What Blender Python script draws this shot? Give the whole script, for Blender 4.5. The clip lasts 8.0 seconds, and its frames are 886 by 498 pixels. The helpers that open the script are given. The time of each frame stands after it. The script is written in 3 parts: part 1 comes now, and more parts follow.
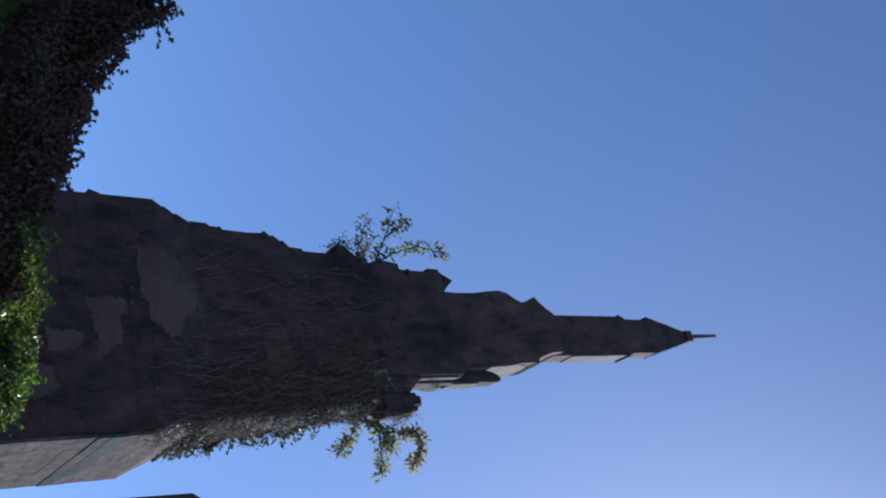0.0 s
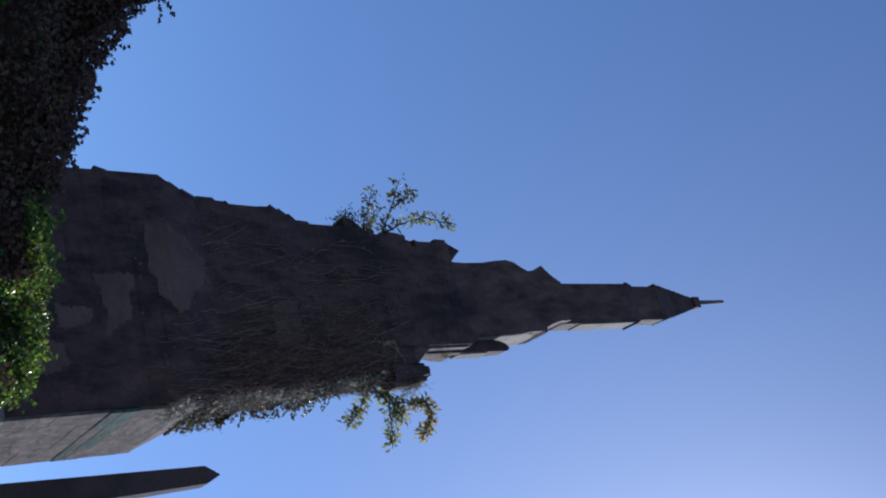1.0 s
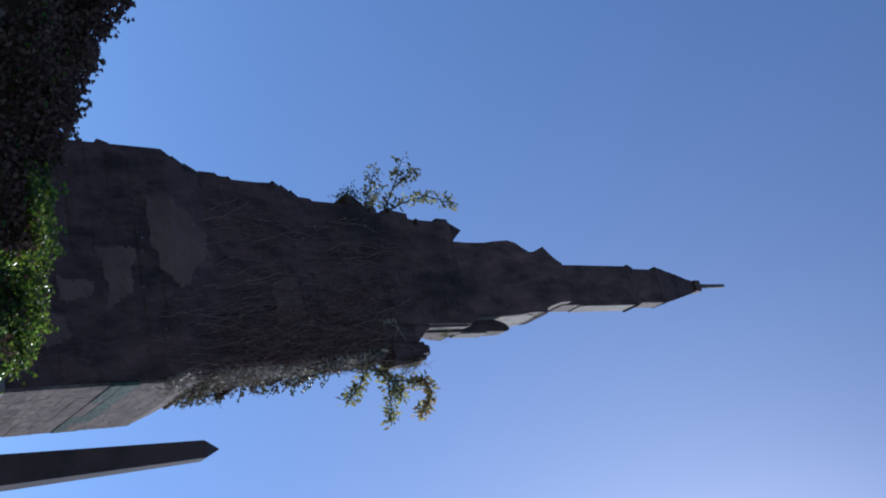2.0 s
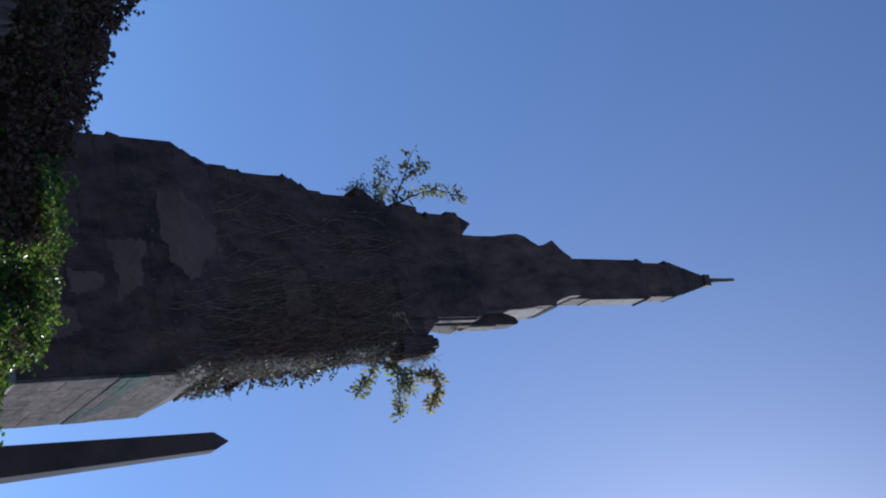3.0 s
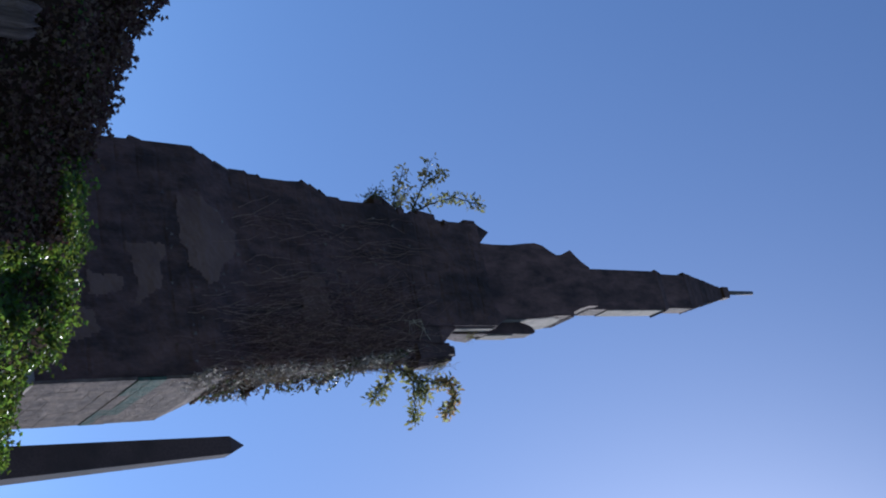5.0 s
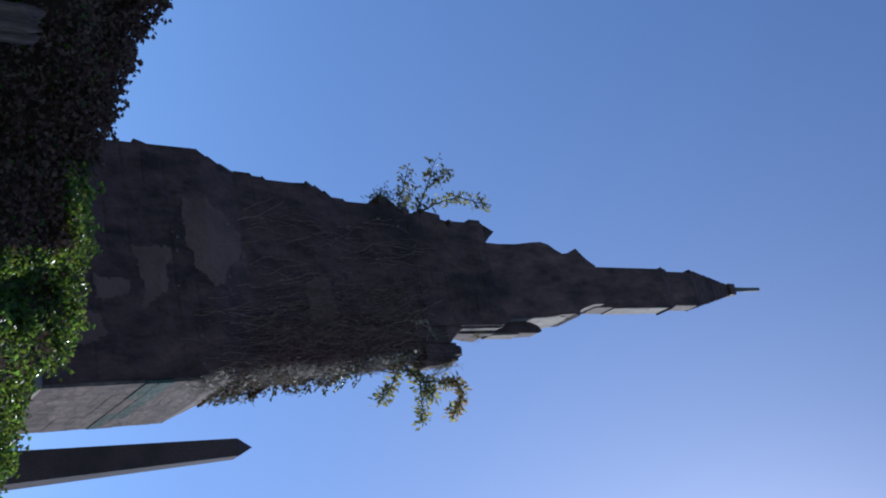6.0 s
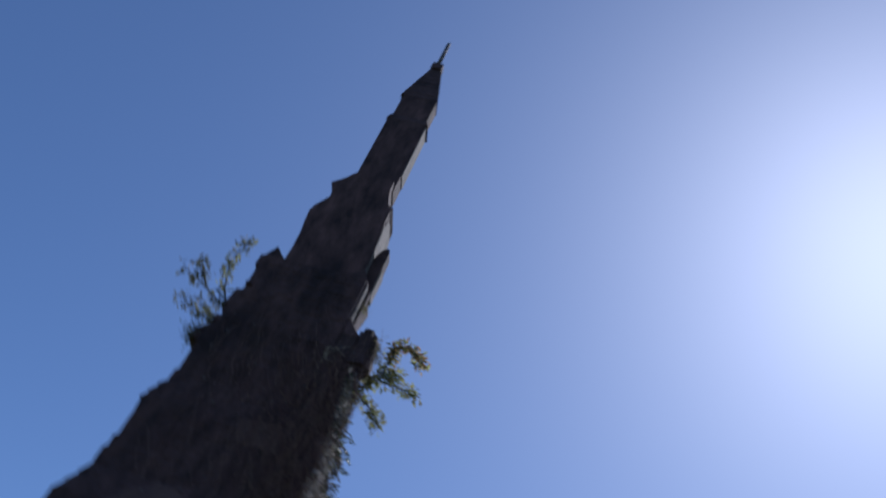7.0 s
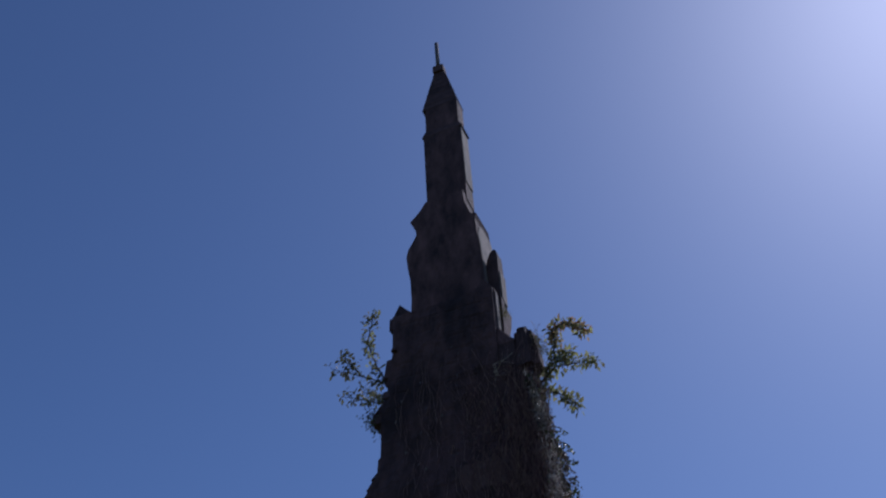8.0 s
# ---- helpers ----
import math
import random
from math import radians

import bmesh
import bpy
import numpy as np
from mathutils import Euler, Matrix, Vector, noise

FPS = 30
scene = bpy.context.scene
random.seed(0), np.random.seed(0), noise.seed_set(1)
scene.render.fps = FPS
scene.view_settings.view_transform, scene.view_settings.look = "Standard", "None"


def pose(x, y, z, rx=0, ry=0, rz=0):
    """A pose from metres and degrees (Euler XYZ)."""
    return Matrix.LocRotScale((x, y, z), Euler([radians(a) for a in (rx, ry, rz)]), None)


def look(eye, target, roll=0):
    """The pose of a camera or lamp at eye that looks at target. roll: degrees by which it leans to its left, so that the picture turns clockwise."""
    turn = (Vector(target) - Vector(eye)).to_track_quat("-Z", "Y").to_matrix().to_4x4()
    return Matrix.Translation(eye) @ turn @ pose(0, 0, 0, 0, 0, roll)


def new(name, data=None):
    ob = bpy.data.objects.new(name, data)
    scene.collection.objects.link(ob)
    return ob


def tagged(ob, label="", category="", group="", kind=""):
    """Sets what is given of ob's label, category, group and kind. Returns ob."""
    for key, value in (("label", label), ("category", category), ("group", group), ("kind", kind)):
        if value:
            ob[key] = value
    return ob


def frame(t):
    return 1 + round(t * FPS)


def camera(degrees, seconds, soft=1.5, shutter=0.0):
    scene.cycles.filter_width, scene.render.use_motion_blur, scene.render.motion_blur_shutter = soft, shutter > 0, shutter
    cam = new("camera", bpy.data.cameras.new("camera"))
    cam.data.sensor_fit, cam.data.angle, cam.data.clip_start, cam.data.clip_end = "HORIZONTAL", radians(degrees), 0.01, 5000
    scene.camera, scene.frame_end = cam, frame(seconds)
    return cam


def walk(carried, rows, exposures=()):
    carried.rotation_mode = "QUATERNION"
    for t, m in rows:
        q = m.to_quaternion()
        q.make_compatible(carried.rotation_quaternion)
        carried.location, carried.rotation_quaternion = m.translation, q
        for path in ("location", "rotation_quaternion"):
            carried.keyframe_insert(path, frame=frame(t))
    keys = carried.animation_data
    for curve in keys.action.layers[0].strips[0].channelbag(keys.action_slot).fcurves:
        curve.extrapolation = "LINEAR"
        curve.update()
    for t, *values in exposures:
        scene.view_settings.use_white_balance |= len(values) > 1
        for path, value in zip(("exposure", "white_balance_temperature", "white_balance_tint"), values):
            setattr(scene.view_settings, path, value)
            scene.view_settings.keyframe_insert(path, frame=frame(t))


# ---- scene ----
cam = camera(48.0, 8.0, soft=2.0, shutter=0.35)
# the eye stays in one spot, the wrist turns
EYE = (0.0, 0.0, 1.59)
PATH = [
    (0.0, -174.88, -50.49, -93.00),
    (0.5, -178.73, -50.11, -89.16),
    (1.0, -177.76, -50.93, -91.48),
    (1.5, -177.43, -50.80, -92.56),
    (2.8, -178.23, -51.51, -93.52),
    (3.0, -177.89, -51.51, -93.34),
    (3.5, -177.77, -51.51, -93.23),
    (4.0, -176.77, -52.00, -94.84),
    (5.5, -176.18, -52.57, -94.81),
    (6.0, -177.04, -52.84, -93.85),
    (6.3, 173.97, -53.24, -82.55),
    (6.5, 158.85, -49.93, -64.83),
    (6.6, 149.63, -43.05, -53.80),
    (6.8, 139.40, -27.81, -38.26),
    (7.0, 136.42, -16.22, -26.44),
    (7.2, 135.41, -6.81, -15.53),
    (7.5, 135.03, 2.03, -4.65),
    (8.0, 133.12, 2.68, 0.31),
]
EXPOSURE = [(0.0, -0.06, 5050, 10), (0.5, -0.1, 5050, 10), (1.6, -0.11, 5050, 10), (3.0, -0.18, 5050, 10), (3.6, -0.14, 5050, 10), (4.2, -0.11, 5050, 10), (6.0, -0.09, 5050, 10), (6.3, -0.06, 5050, 10), (6.5, 0.03, 5050, 11), (6.7, -0.15, 5050, 12), (7.0, -0.62, 5000, 13), (7.4, -0.92, 4950, 17), (8.0, -1.05, 4950, 20)]
walk(cam, [(t, pose(*EYE, *turn)) for t, *turn in PATH], EXPOSURE)

# ---- light ----
SUN_AZ, SUN_EL = radians(47.0), radians(49.2)
world = bpy.data.worlds.new("sky")
scene.world = world
world.use_nodes = True
wn = world.node_tree.nodes
sky = wn.new("ShaderNodeTexSky")
sky.sky_type = "NISHITA"
sky.sun_disc = False
sky.sun_elevation, sky.sun_rotation = SUN_EL, SUN_AZ
sky.air_density, sky.dust_density, sky.ozone_density = 0.8, 0.7, 2.4
wn["Background"].inputs["Strength"].default_value = 0.13
world.node_tree.links.new(sky.outputs["Color"], wn["Background"].inputs["Color"])
sun_dir = Vector((math.sin(SUN_AZ) * math.cos(SUN_EL), math.cos(SUN_AZ) * math.cos(SUN_EL), math.sin(SUN_EL)))
sun = new("sun", bpy.data.lights.new("sun", "SUN"))
sun.data.energy, sun.data.angle, sun.data.color = 4.2, radians(0.5), (1.0, 0.87, 0.70)
sun.matrix_world = look(sun_dir * 60, (0, 0, 0))


# ---- materials ----
def material(name, low, high, scale, rough=0.85, bump=0.3, fine=6.0, vary=0.25, stain=None, stain_scale=0.6, metal=0.0,
             translucent=0.0, by="object", stretch=(1, 1, 1), gloss=0.5, gain=1.8):
    """Two-scale mottled surface. low/high: the grain's colours; stain: colour of large blotches; vary: piece to piece."""
    m = bpy.data.materials.new(name)
    m.use_nodes = True
    n, link = m.node_tree.nodes, m.node_tree.links.new
    bsdf = n["Principled BSDF"]
    at = n.new("ShaderNodeNewGeometry")
    shift = n.new("ShaderNodeMapping")
    shift.inputs["Scale"].default_value = stretch
    link(at.outputs["Position"], shift.inputs["Vector"])

    def noise_at(size, detail, rough_):
        t = n.new("ShaderNodeTexNoise")
        t.inputs["Scale"].default_value, t.inputs["Detail"].default_value, t.inputs["Roughness"].default_value = size, detail, rough_
        link(shift.outputs["Vector"], t.inputs["Vector"])
        return t.outputs["Fac"]

    def mix(kind, fac, a, b):
        x = n.new("ShaderNodeMix")
        x.data_type, x.blend_type = "RGBA", kind
        for sock, value in ((x.inputs[0], fac), (x.inputs[6], a), (x.inputs[7], b)):
            if isinstance(value, (tuple, list)):
                sock.default_value = (*value, 1)
            elif isinstance(value, float):
                sock.default_value = value
            else:
                link(value, sock)
        return x.outputs[2]

    def ramp(fac, a, b):
        r = n.new("ShaderNodeMapRange")
        r.inputs["From Min"].default_value, r.inputs["From Max"].default_value = a, b
        link(fac, r.inputs["Value"])
        return r.outputs["Result"]

    grain = noise_at(scale, 6, 0.65)
    colour = mix("MIX", ramp(grain, 0.32, 0.68), low, high)
    if stain:
        colour = mix("MIX", ramp(noise_at(stain_scale, 5, 0.6), 0.5, 0.68), colour, stain)
    if by == "island":
        rnd = at.outputs["Random Per Island"]
    else:
        rnd = n.new("ShaderNodeObjectInfo").outputs["Random"]
    v = n.new("ShaderNodeMapRange")
    v.inputs["To Min"].default_value, v.inputs["To Max"].default_value = 1 - vary, 1 + vary
    link(rnd, v.inputs["Value"])
    hsv = n.new("ShaderNodeHueSaturation")
    link(v.outputs["Result"], hsv.inputs["Value"])
    if by == "island":
        h = n.new("ShaderNodeMapRange")
        h.inputs["To Min"].default_value, h.inputs["To Max"].default_value = 0.47, 0.525
        link(rnd, h.inputs["Value"])
        link(h.outputs["Result"], hsv.inputs["Hue"])
    link(colour, hsv.inputs["Color"])
    link(hsv.outputs["Color"], bsdf.inputs["Base Color"])
    bsdf.inputs["Roughness"].default_value, bsdf.inputs["Metallic"].default_value = rough, metal
    bsdf.inputs["Specular IOR Level"].default_value = gloss
    if bump:
        b = n.new("ShaderNodeBump")
        b.inputs["Strength"].default_value, b.inputs["Distance"].default_value = bump, 0.03
        link(noise_at(scale * fine, 5, 0.7), b.inputs["Height"])
        link(b.outputs["Normal"], bsdf.inputs["Normal"])
    if translucent:
        tr = n.new("ShaderNodeBsdfTranslucent")
        thin = n.new("ShaderNodeHueSaturation")
        thin.inputs["Value"].default_value, thin.inputs["Hue"].default_value = gain, 0.487
        link(hsv.outputs["Color"], thin.inputs["Color"])
        link(thin.outputs["Color"], tr.inputs["Color"])
        ms = n.new("ShaderNodeMixShader")
        ms.inputs[0].default_value = translucent
        link(bsdf.outputs[0], ms.inputs[1])
        link(tr.outputs[0], ms.inputs[2])
        link(ms.outputs[0], n["Material Output"].inputs["Surface"])
    return m


# sooty stone, with the front's shade darkened into its colour as well
STONE = material("sooty_shaded_sandstone", (0.036, 0.0178, 0.0148), (0.158, 0.080, 0.065), 5.0, vary=0.3, stain=(0.032, 0.016, 0.0135), stain_scale=1.3, bump=0.9, fine=3.0, stretch=(1, 1, 0.42))
CORE = material("dark_mortar", (0.05, 0.027, 0.023), (0.115, 0.065, 0.054), 5.0, vary=0.0, bump=0.5)
# two paler copies of that stone, sunlight put into the colour
PALE = material("sunlit_sandstone", (0.17, 0.128, 0.10), (0.33, 0.26, 0.205), 3.5, vary=0.12, stain=(0.15, 0.118, 0.095), bump=0.4)
WALL = material("sunlit_dull_sandstone", (0.108, 0.070, 0.053), (0.270, 0.190, 0.142), 5.0, vary=0.07, stain=(0.090, 0.058, 0.046), stain_scale=3.4, bump=1.0, fine=2.6)
GREEN = material("algae_stained_stone", (0.040, 0.070, 0.050), (0.125, 0.155, 0.112), 9.0, vary=0.2, stain=(0.15, 0.108, 0.08), stain_scale=9.0, bump=1.0, fine=2.6)
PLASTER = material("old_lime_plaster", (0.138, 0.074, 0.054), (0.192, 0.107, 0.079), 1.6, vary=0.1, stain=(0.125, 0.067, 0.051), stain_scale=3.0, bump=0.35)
SLATE = material("weathering_slab", (0.042, 0.0215, 0.0185), (0.140, 0.074, 0.062), 4.0, vary=0.25, bump=0.5)
GRANITE = material("grey_granite", (0.070, 0.047, 0.042), (0.115, 0.080, 0.072), 30.0, rough=0.8, vary=0.05, stain=(0.058, 0.042, 0.037), stain_scale=0.9, bump=0.1, fine=2)
IRON = material("weathered_iron", (0.12, 0.10, 0.09), (0.24, 0.2, 0.18), 30.0, rough=0.7, metal=0.4, vary=0.0)
IVY = material("ivy_leaf", (0.024, 0.042, 0.007), (0.086, 0.132, 0.016), 8.0, rough=0.24, bump=0, vary=0.45, translucent=0.5, by="island", gloss=0.3, gain=4.0)
SAPLING = material("sapling_leaf", (0.078, 0.090, 0.034), (0.19, 0.185, 0.075), 6.0, rough=0.45, bump=0, vary=0.4, translucent=0.5, by="island", gain=3.0)
# darker copy of the sapling leaf, with shade in its colour
SHADED_LEAF = material("shaded_sapling_leaf", (0.040, 0.046, 0.028), (0.105, 0.105, 0.052), 6.0, rough=0.45, bump=0, vary=0.45, translucent=0.4, by="island", gain=2.8)
TURNED = material("yellowed_leaf", (0.21, 0.165, 0.065), (0.36, 0.26, 0.11), 6.0, rough=0.5, bump=0, vary=0.3, translucent=0.5, by="island", gain=2.2)
# brown, dark copy of the ivy leaf that paints the bank's shade
SHADED_IVY = material("brown_shaded_ivy_leaf", (0.068, 0.037, 0.027), (0.155, 0.089, 0.064), 8.0, rough=0.8, bump=0, vary=0.35, translucent=0.15, by="island", gloss=0.15)
BARK = material("thin_bark", (0.05, 0.04, 0.03), (0.14, 0.11, 0.08), 30.0, vary=0.1)
STEM = material("dead_ivy_stem", (0.13, 0.070, 0.054), (0.38, 0.215, 0.163), 20.0, vary=0.5, bump=0.2, by="island")
# lighter copy of the stem colour, for twigs painted as sunlit
LIT_TWIG = material("sunlit_twig", (0.17, 0.118, 0.082), (0.56, 0.42, 0.31), 20.0, rough=0.55, vary=0.5, bump=0.2, by="island")
DRYLEAF = material("dry_grey_leaf", (0.060, 0.043, 0.033), (0.17, 0.128, 0.10), 8.0, rough=0.6, bump=0, vary=0.5, translucent=0.2, by="island")
OLDIVY = material("old_ivy_leaf", (0.030, 0.038, 0.018), (0.085, 0.098, 0.04), 8.0, rough=0.35, bump=0, vary=0.45, translucent=0.35, by="island", gain=2.6)
DRY = material("dry_grass", (0.12, 0.11, 0.04), (0.25, 0.23, 0.09), 9.0, vary=0.35, bump=0, translucent=0.35, by="island")
EARTH = material("dark_rubble", (0.042, 0.026, 0.020), (0.096, 0.062, 0.048), 4.0, vary=0.0, rough=1.0, gloss=0.05)
DEADWOOD = material("grey_dead_wood", (0.075, 0.042, 0.032), (0.30, 0.195, 0.15), 16.0, vary=0.05, stretch=(1, 1, 0.1), bump=0.9, stain=(0.06, 0.036, 0.028), stain_scale=5.0)
LAWN = material("grass_ground", (0.03, 0.05, 0.015), (0.08, 0.11, 0.03), 2.0, vary=0.0, stain=(0.09, 0.08, 0.045), stain_scale=0.3)


# ---- builders ----
def mesh_object(name, verts, faces, mat, parent=None, label="", smooth=False):
    me = bpy.data.meshes.new(name)
    me.from_pydata([tuple(v) for v in verts], [], faces)
    me.materials.append(mat)
    if smooth:
        for p in me.polygons:
            p.use_smooth = True
    ob = new(name, me)
    if parent:
        ob.parent = parent
    if label:
        ob["label"] = label
    return ob


def part(name, bm, mat, parent, label="", bevel=0.0):
    """Links a bmesh as one mesh object under a thing."""
    if bevel:
        bmesh.ops.bevel(bm, geom=list(bm.edges), offset=bevel, segments=1, affect="EDGES", clamp_overlap=True)
    bmesh.ops.recalc_face_normals(bm, faces=bm.faces)
    me = bpy.data.meshes.new(name)
    bm.to_mesh(me)
    bm.free()
    me.materials.append(mat)
    ob = new(name, me)
    ob.parent = parent
    if label:
        ob["label"] = label
    return ob


def along(rows, z):
    for (a, va), (b, vb) in zip(rows, rows[1:]):
        if z <= b:
            return va + (vb - va) * (z - a) / (b - a)
    return rows[-1][1]


def frustum(x0, x1, y0, y1, z0, X0, X1, Y0, Y1, z1, rough=0.0, seed=1):
    """Block with a lower rectangle at z0 and an upper one at z1; rough: uneven corners."""
    bm = bmesh.new()
    rnd = random.Random(seed)
    j = lambda: rnd.uniform(-rough, rough)
    lo = [bm.verts.new((x + j(), y + j(), z0 + j())) for x, y in ((x0, y0), (x1, y0), (x1, y1), (x0, y1))]
    hi = [bm.verts.new((x + j(), y + j(), z1 + j())) for x, y in ((X0, Y0), (X1, Y0), (X1, Y1), (X0, Y1))]
    bm.faces.new(lo[::-1]), bm.faces.new(hi)
    for i in range(4):
        bm.faces.new((lo[i], lo[(i + 1) % 4], hi[(i + 1) % 4], hi[i]))
    return bm


def prism(outline, y0, back):
    """Outline in x, z (counter-clockwise from the front), drawn through from y0 to back, a depth or rows of (z, depth)."""
    depth = [along(back, z) if isinstance(back, list) else back for x, z in outline]
    bm = bmesh.new()
    a = [bm.verts.new((x, y0, z)) for x, z in outline]
    b = [bm.verts.new((x, d, z)) for (x, z), d in zip(outline, depth)]
    bm.faces.new(a), bm.faces.new(b[::-1])
    for i in range(len(a)):
        k = (i + 1) % len(a)
        bm.faces.new((a[k], a[i], b[i], b[k]))
    return bm


def tube(verts, faces, pts, r0, r1, sides=5):
    """Adds a tapering tube along pts to lists of verts and faces."""
    start = len(verts)
    pts = [Vector(p) for p in pts]
    for i, p in enumerate(pts):
        d = (pts[min(i + 1, len(pts) - 1)] - pts[max(i - 1, 0)]).normalized()
        u = d.orthogonal().normalized()
        w = d.cross(u)
        r = r0 + (r1 - r0) * i / max(1, len(pts) - 1)
        for k in range(sides):
            a = 2 * math.pi * k / sides
            verts.append(p + u * (r * math.cos(a)) + w * (r * math.sin(a)))
    for i in range(len(pts) - 1):
        for k in range(sides):
            a, b = start + i * sides + k, start + i * sides + (k + 1) % sides
            faces.append((a, b, b + sides, a + sides))
    faces.append(tuple(range(start, start + sides))[::-1])
    faces.append(tuple(range(len(verts) - sides, len(verts))))


IVY_SHAPE = [(0, 0), (0.38, -0.12), (0.5, 0.22), (0.3, 0.42), (0.0, 1.0), (-0.3, 0.42), (-0.5, 0.22), (-0.38, -0.12)]
OVAL_SHAPE = [(0, 0), (0.2, 0.25), (0.24, 0.55), (0.0, 1.0), (-0.24, 0.55), (-0.2, 0.25)]


def leaf(verts, faces, at, way, face, size, shape):
    """Adds one folded leaf: stalk at 'at', pointing along way, its upper side towards face."""
    way = way.normalized()
    side = way.cross(face)
    if side.length < 1e-4:
        side = way.orthogonal()
    side.normalize()
    up = side.cross(way)
    s = len(verts)
    for x, y in shape:
        verts.append(at + side * (x * size) + way * (y * size) + up * (0.28 * abs(x) * size - 0.12 * y * y * size))
    tip = len(shape) // 2
    faces.append(tuple(s + i for i in range(0, tip + 1)))
    faces.append((s, *(s + i for i in range(tip, len(shape)))))


# ---- ground ----
def ground():
    verts, faces, n = [], [], 48
    xs = [math.copysign(abs(i / 24) ** 3 * 1500, i) for i in range(-24, 25)]
    for y in xs:
        for x in xs:
            flat = min(1.0, math.hypot(x, y - 8) / 14)
            verts.append((x, y, 0.12 * noise.noise((x * 0.2, y * 0.2, 0)) * flat))
    for j in range(n):
        for i in range(n):
            a = j * (n + 1) + i
            faces.append((a, a + 1, a + n + 2, a + n + 1))
    ob = mesh_object("ground", verts, faces, LAWN, smooth=True)
    tagged(ob, "rough green churchyard grass reaching to the horizon", "ground", kind="structure")


ground()

# ---- the monument ----
AXIS = -1.47
monument = new("gothic_monument")
monument.matrix_world = pose(1.66, 11.0, 0, 0, 0, -23)
tagged(monument, "tall tapering stone gothic monument, dark with soot and painted shade, overgrown, with a pointed cap", "monument")


def mirror(x):
    return 2 * AXIS - x


FRONT = [(0.0, 0.0), (6.75, 0.0), (7.3, 0.17), (8.45, 0.24), (9.0, 0.35), (10.1, 0.40), (11.7, 0.46)]
BACK = [(0.0, 2.12), (6.75, 2.12), (7.3, 1.5), (8.45, 1.2), (9.0, 1.0), (10.1, 0.85), (10.5, 0.8), (10.9, 0.95), (11.35, 1.2), (11.7, 1.3)]


def front(z):
    return along(FRONT, z)


def right(left):
    """The sunlit side's edge: nearly the mirror of the left one, a little drawn in low down."""
    if left > -2.505:
        return -0.70
    return mirror(left) - (0.07 if left < -2.95 else 0.03)


def shaft(name, left, z0, z1, mat=CORE, label="", seed=1, inset=0.03):
    bm = frustum(left + inset, right(left) - inset, front(z0) + inset, along(BACK, z0) - inset, z0,
                 left + inset, right(left) - inset, front(z1) + inset, along(BACK, z1) - inset, z1, 0.006, seed)
    return part(name, bm, mat, monument, label, 0.015)


def slab(a, b, z0, z1, proud=0.02, mat=None, name="weathering_slab", label="", seed=3, ends=None):
    low, high = ends or (right(a), right(b))
    bm = frustum(a, low, front(z0) - proud, along(BACK, z0) + proud, z0, b, high, front(z1) - proud * 0.5, along(BACK, z1) + proud * 0.5, z1, 0.007, seed)
    return part(name, bm, mat or SLATE, monument, label, 0.012)


part("plinth", frustum(-3.45, 0.4, -0.4, 2.5, 0.0, -3.4, 0.36, -0.36, 2.46, 1.2, 0.01, 1), CORE, monument, "broad dark stone plinth", 0.04)
part("lower_shaft", frustum(-3.24, 0.17, -0.22, 2.28, 1.15, -3.24, 0.17, -0.22, 2.28, 4.4, 0.008, 2), CORE, monument, "", 0.02)
# pale stone here paints the sunlight on the slope
part("weathering_slab", frustum(-3.26, 0.19, -0.24, 2.3, 4.38, -3.04, 0.0, 0.0, 2.12, 4.68, 0.006, 3), PALE, monument, "sloping offset, its sunlit edge put into a pale colour", 0.012)
shaft("base_shaft", -3.06, 4.4, 6.78, label="rectangular masonry shaft of sooty stone", inset=0.035)
part("weathering_slab", frustum(-3.1, -2.6, -0.015, 2.13, 5.93, -3.06, -2.6, 0.0, 2.12, 6.09, 0.004, 3), SLATE, monument, "", 0.01)
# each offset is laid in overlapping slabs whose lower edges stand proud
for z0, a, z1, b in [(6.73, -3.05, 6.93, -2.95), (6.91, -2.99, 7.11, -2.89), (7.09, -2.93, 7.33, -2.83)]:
    # WALL's sunlit tone lightens the side ends of these slabs
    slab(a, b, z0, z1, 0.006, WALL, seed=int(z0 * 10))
shaft("second_shaft", -2.86, 7.31, 7.56, SLATE, inset=0.0)
slab(-2.87, -2.81, 7.54, 7.61, seed=6)
shaft("second_shaft", -2.82, 7.6, 7.76, SLATE, inset=0.0)
slab(-2.83, -2.77, 7.74, 7.81, seed=16)
shaft("second_shaft", -2.80, 7.8, 8.48, inset=0.01)
for z0, a, z1, b in [(8.45, -2.84, 8.62, -2.74), (8.59, -2.79, 8.77, -2.69), (8.74, -2.73, 8.92, -2.63)]:
    slab(a, b, z0, z1, seed=int(z0 * 10))
shaft("third_shaft", -2.655, 8.9, 9.08, SLATE, inset=0.0)
slab(-2.66, -2.595, 9.06, 9.14, seed=17)
shaft("third_shaft", -2.63, 9.12, 9.74, inset=0.01)
slab(-2.76, -2.75, 9.72, 9.91, 0.02, None, "corbel_course", "broken projecting corbel course", 8)
slab(-2.73, -2.51, 9.89, 10.17, seed=10)
shaft("third_shaft", -2.52, 10.14, 10.52, inset=0.0)
slab(-2.58, -2.53, 10.5, 10.86, 0.01, seed=11, ends=(-0.42, -0.70))
shaft("third_shaft", -2.44, 10.84, 11.46, SLATE, inset=0.0)
slab(-2.50, -2.49, 11.44, 11.68, 0.0, None, "coping", "", 5)
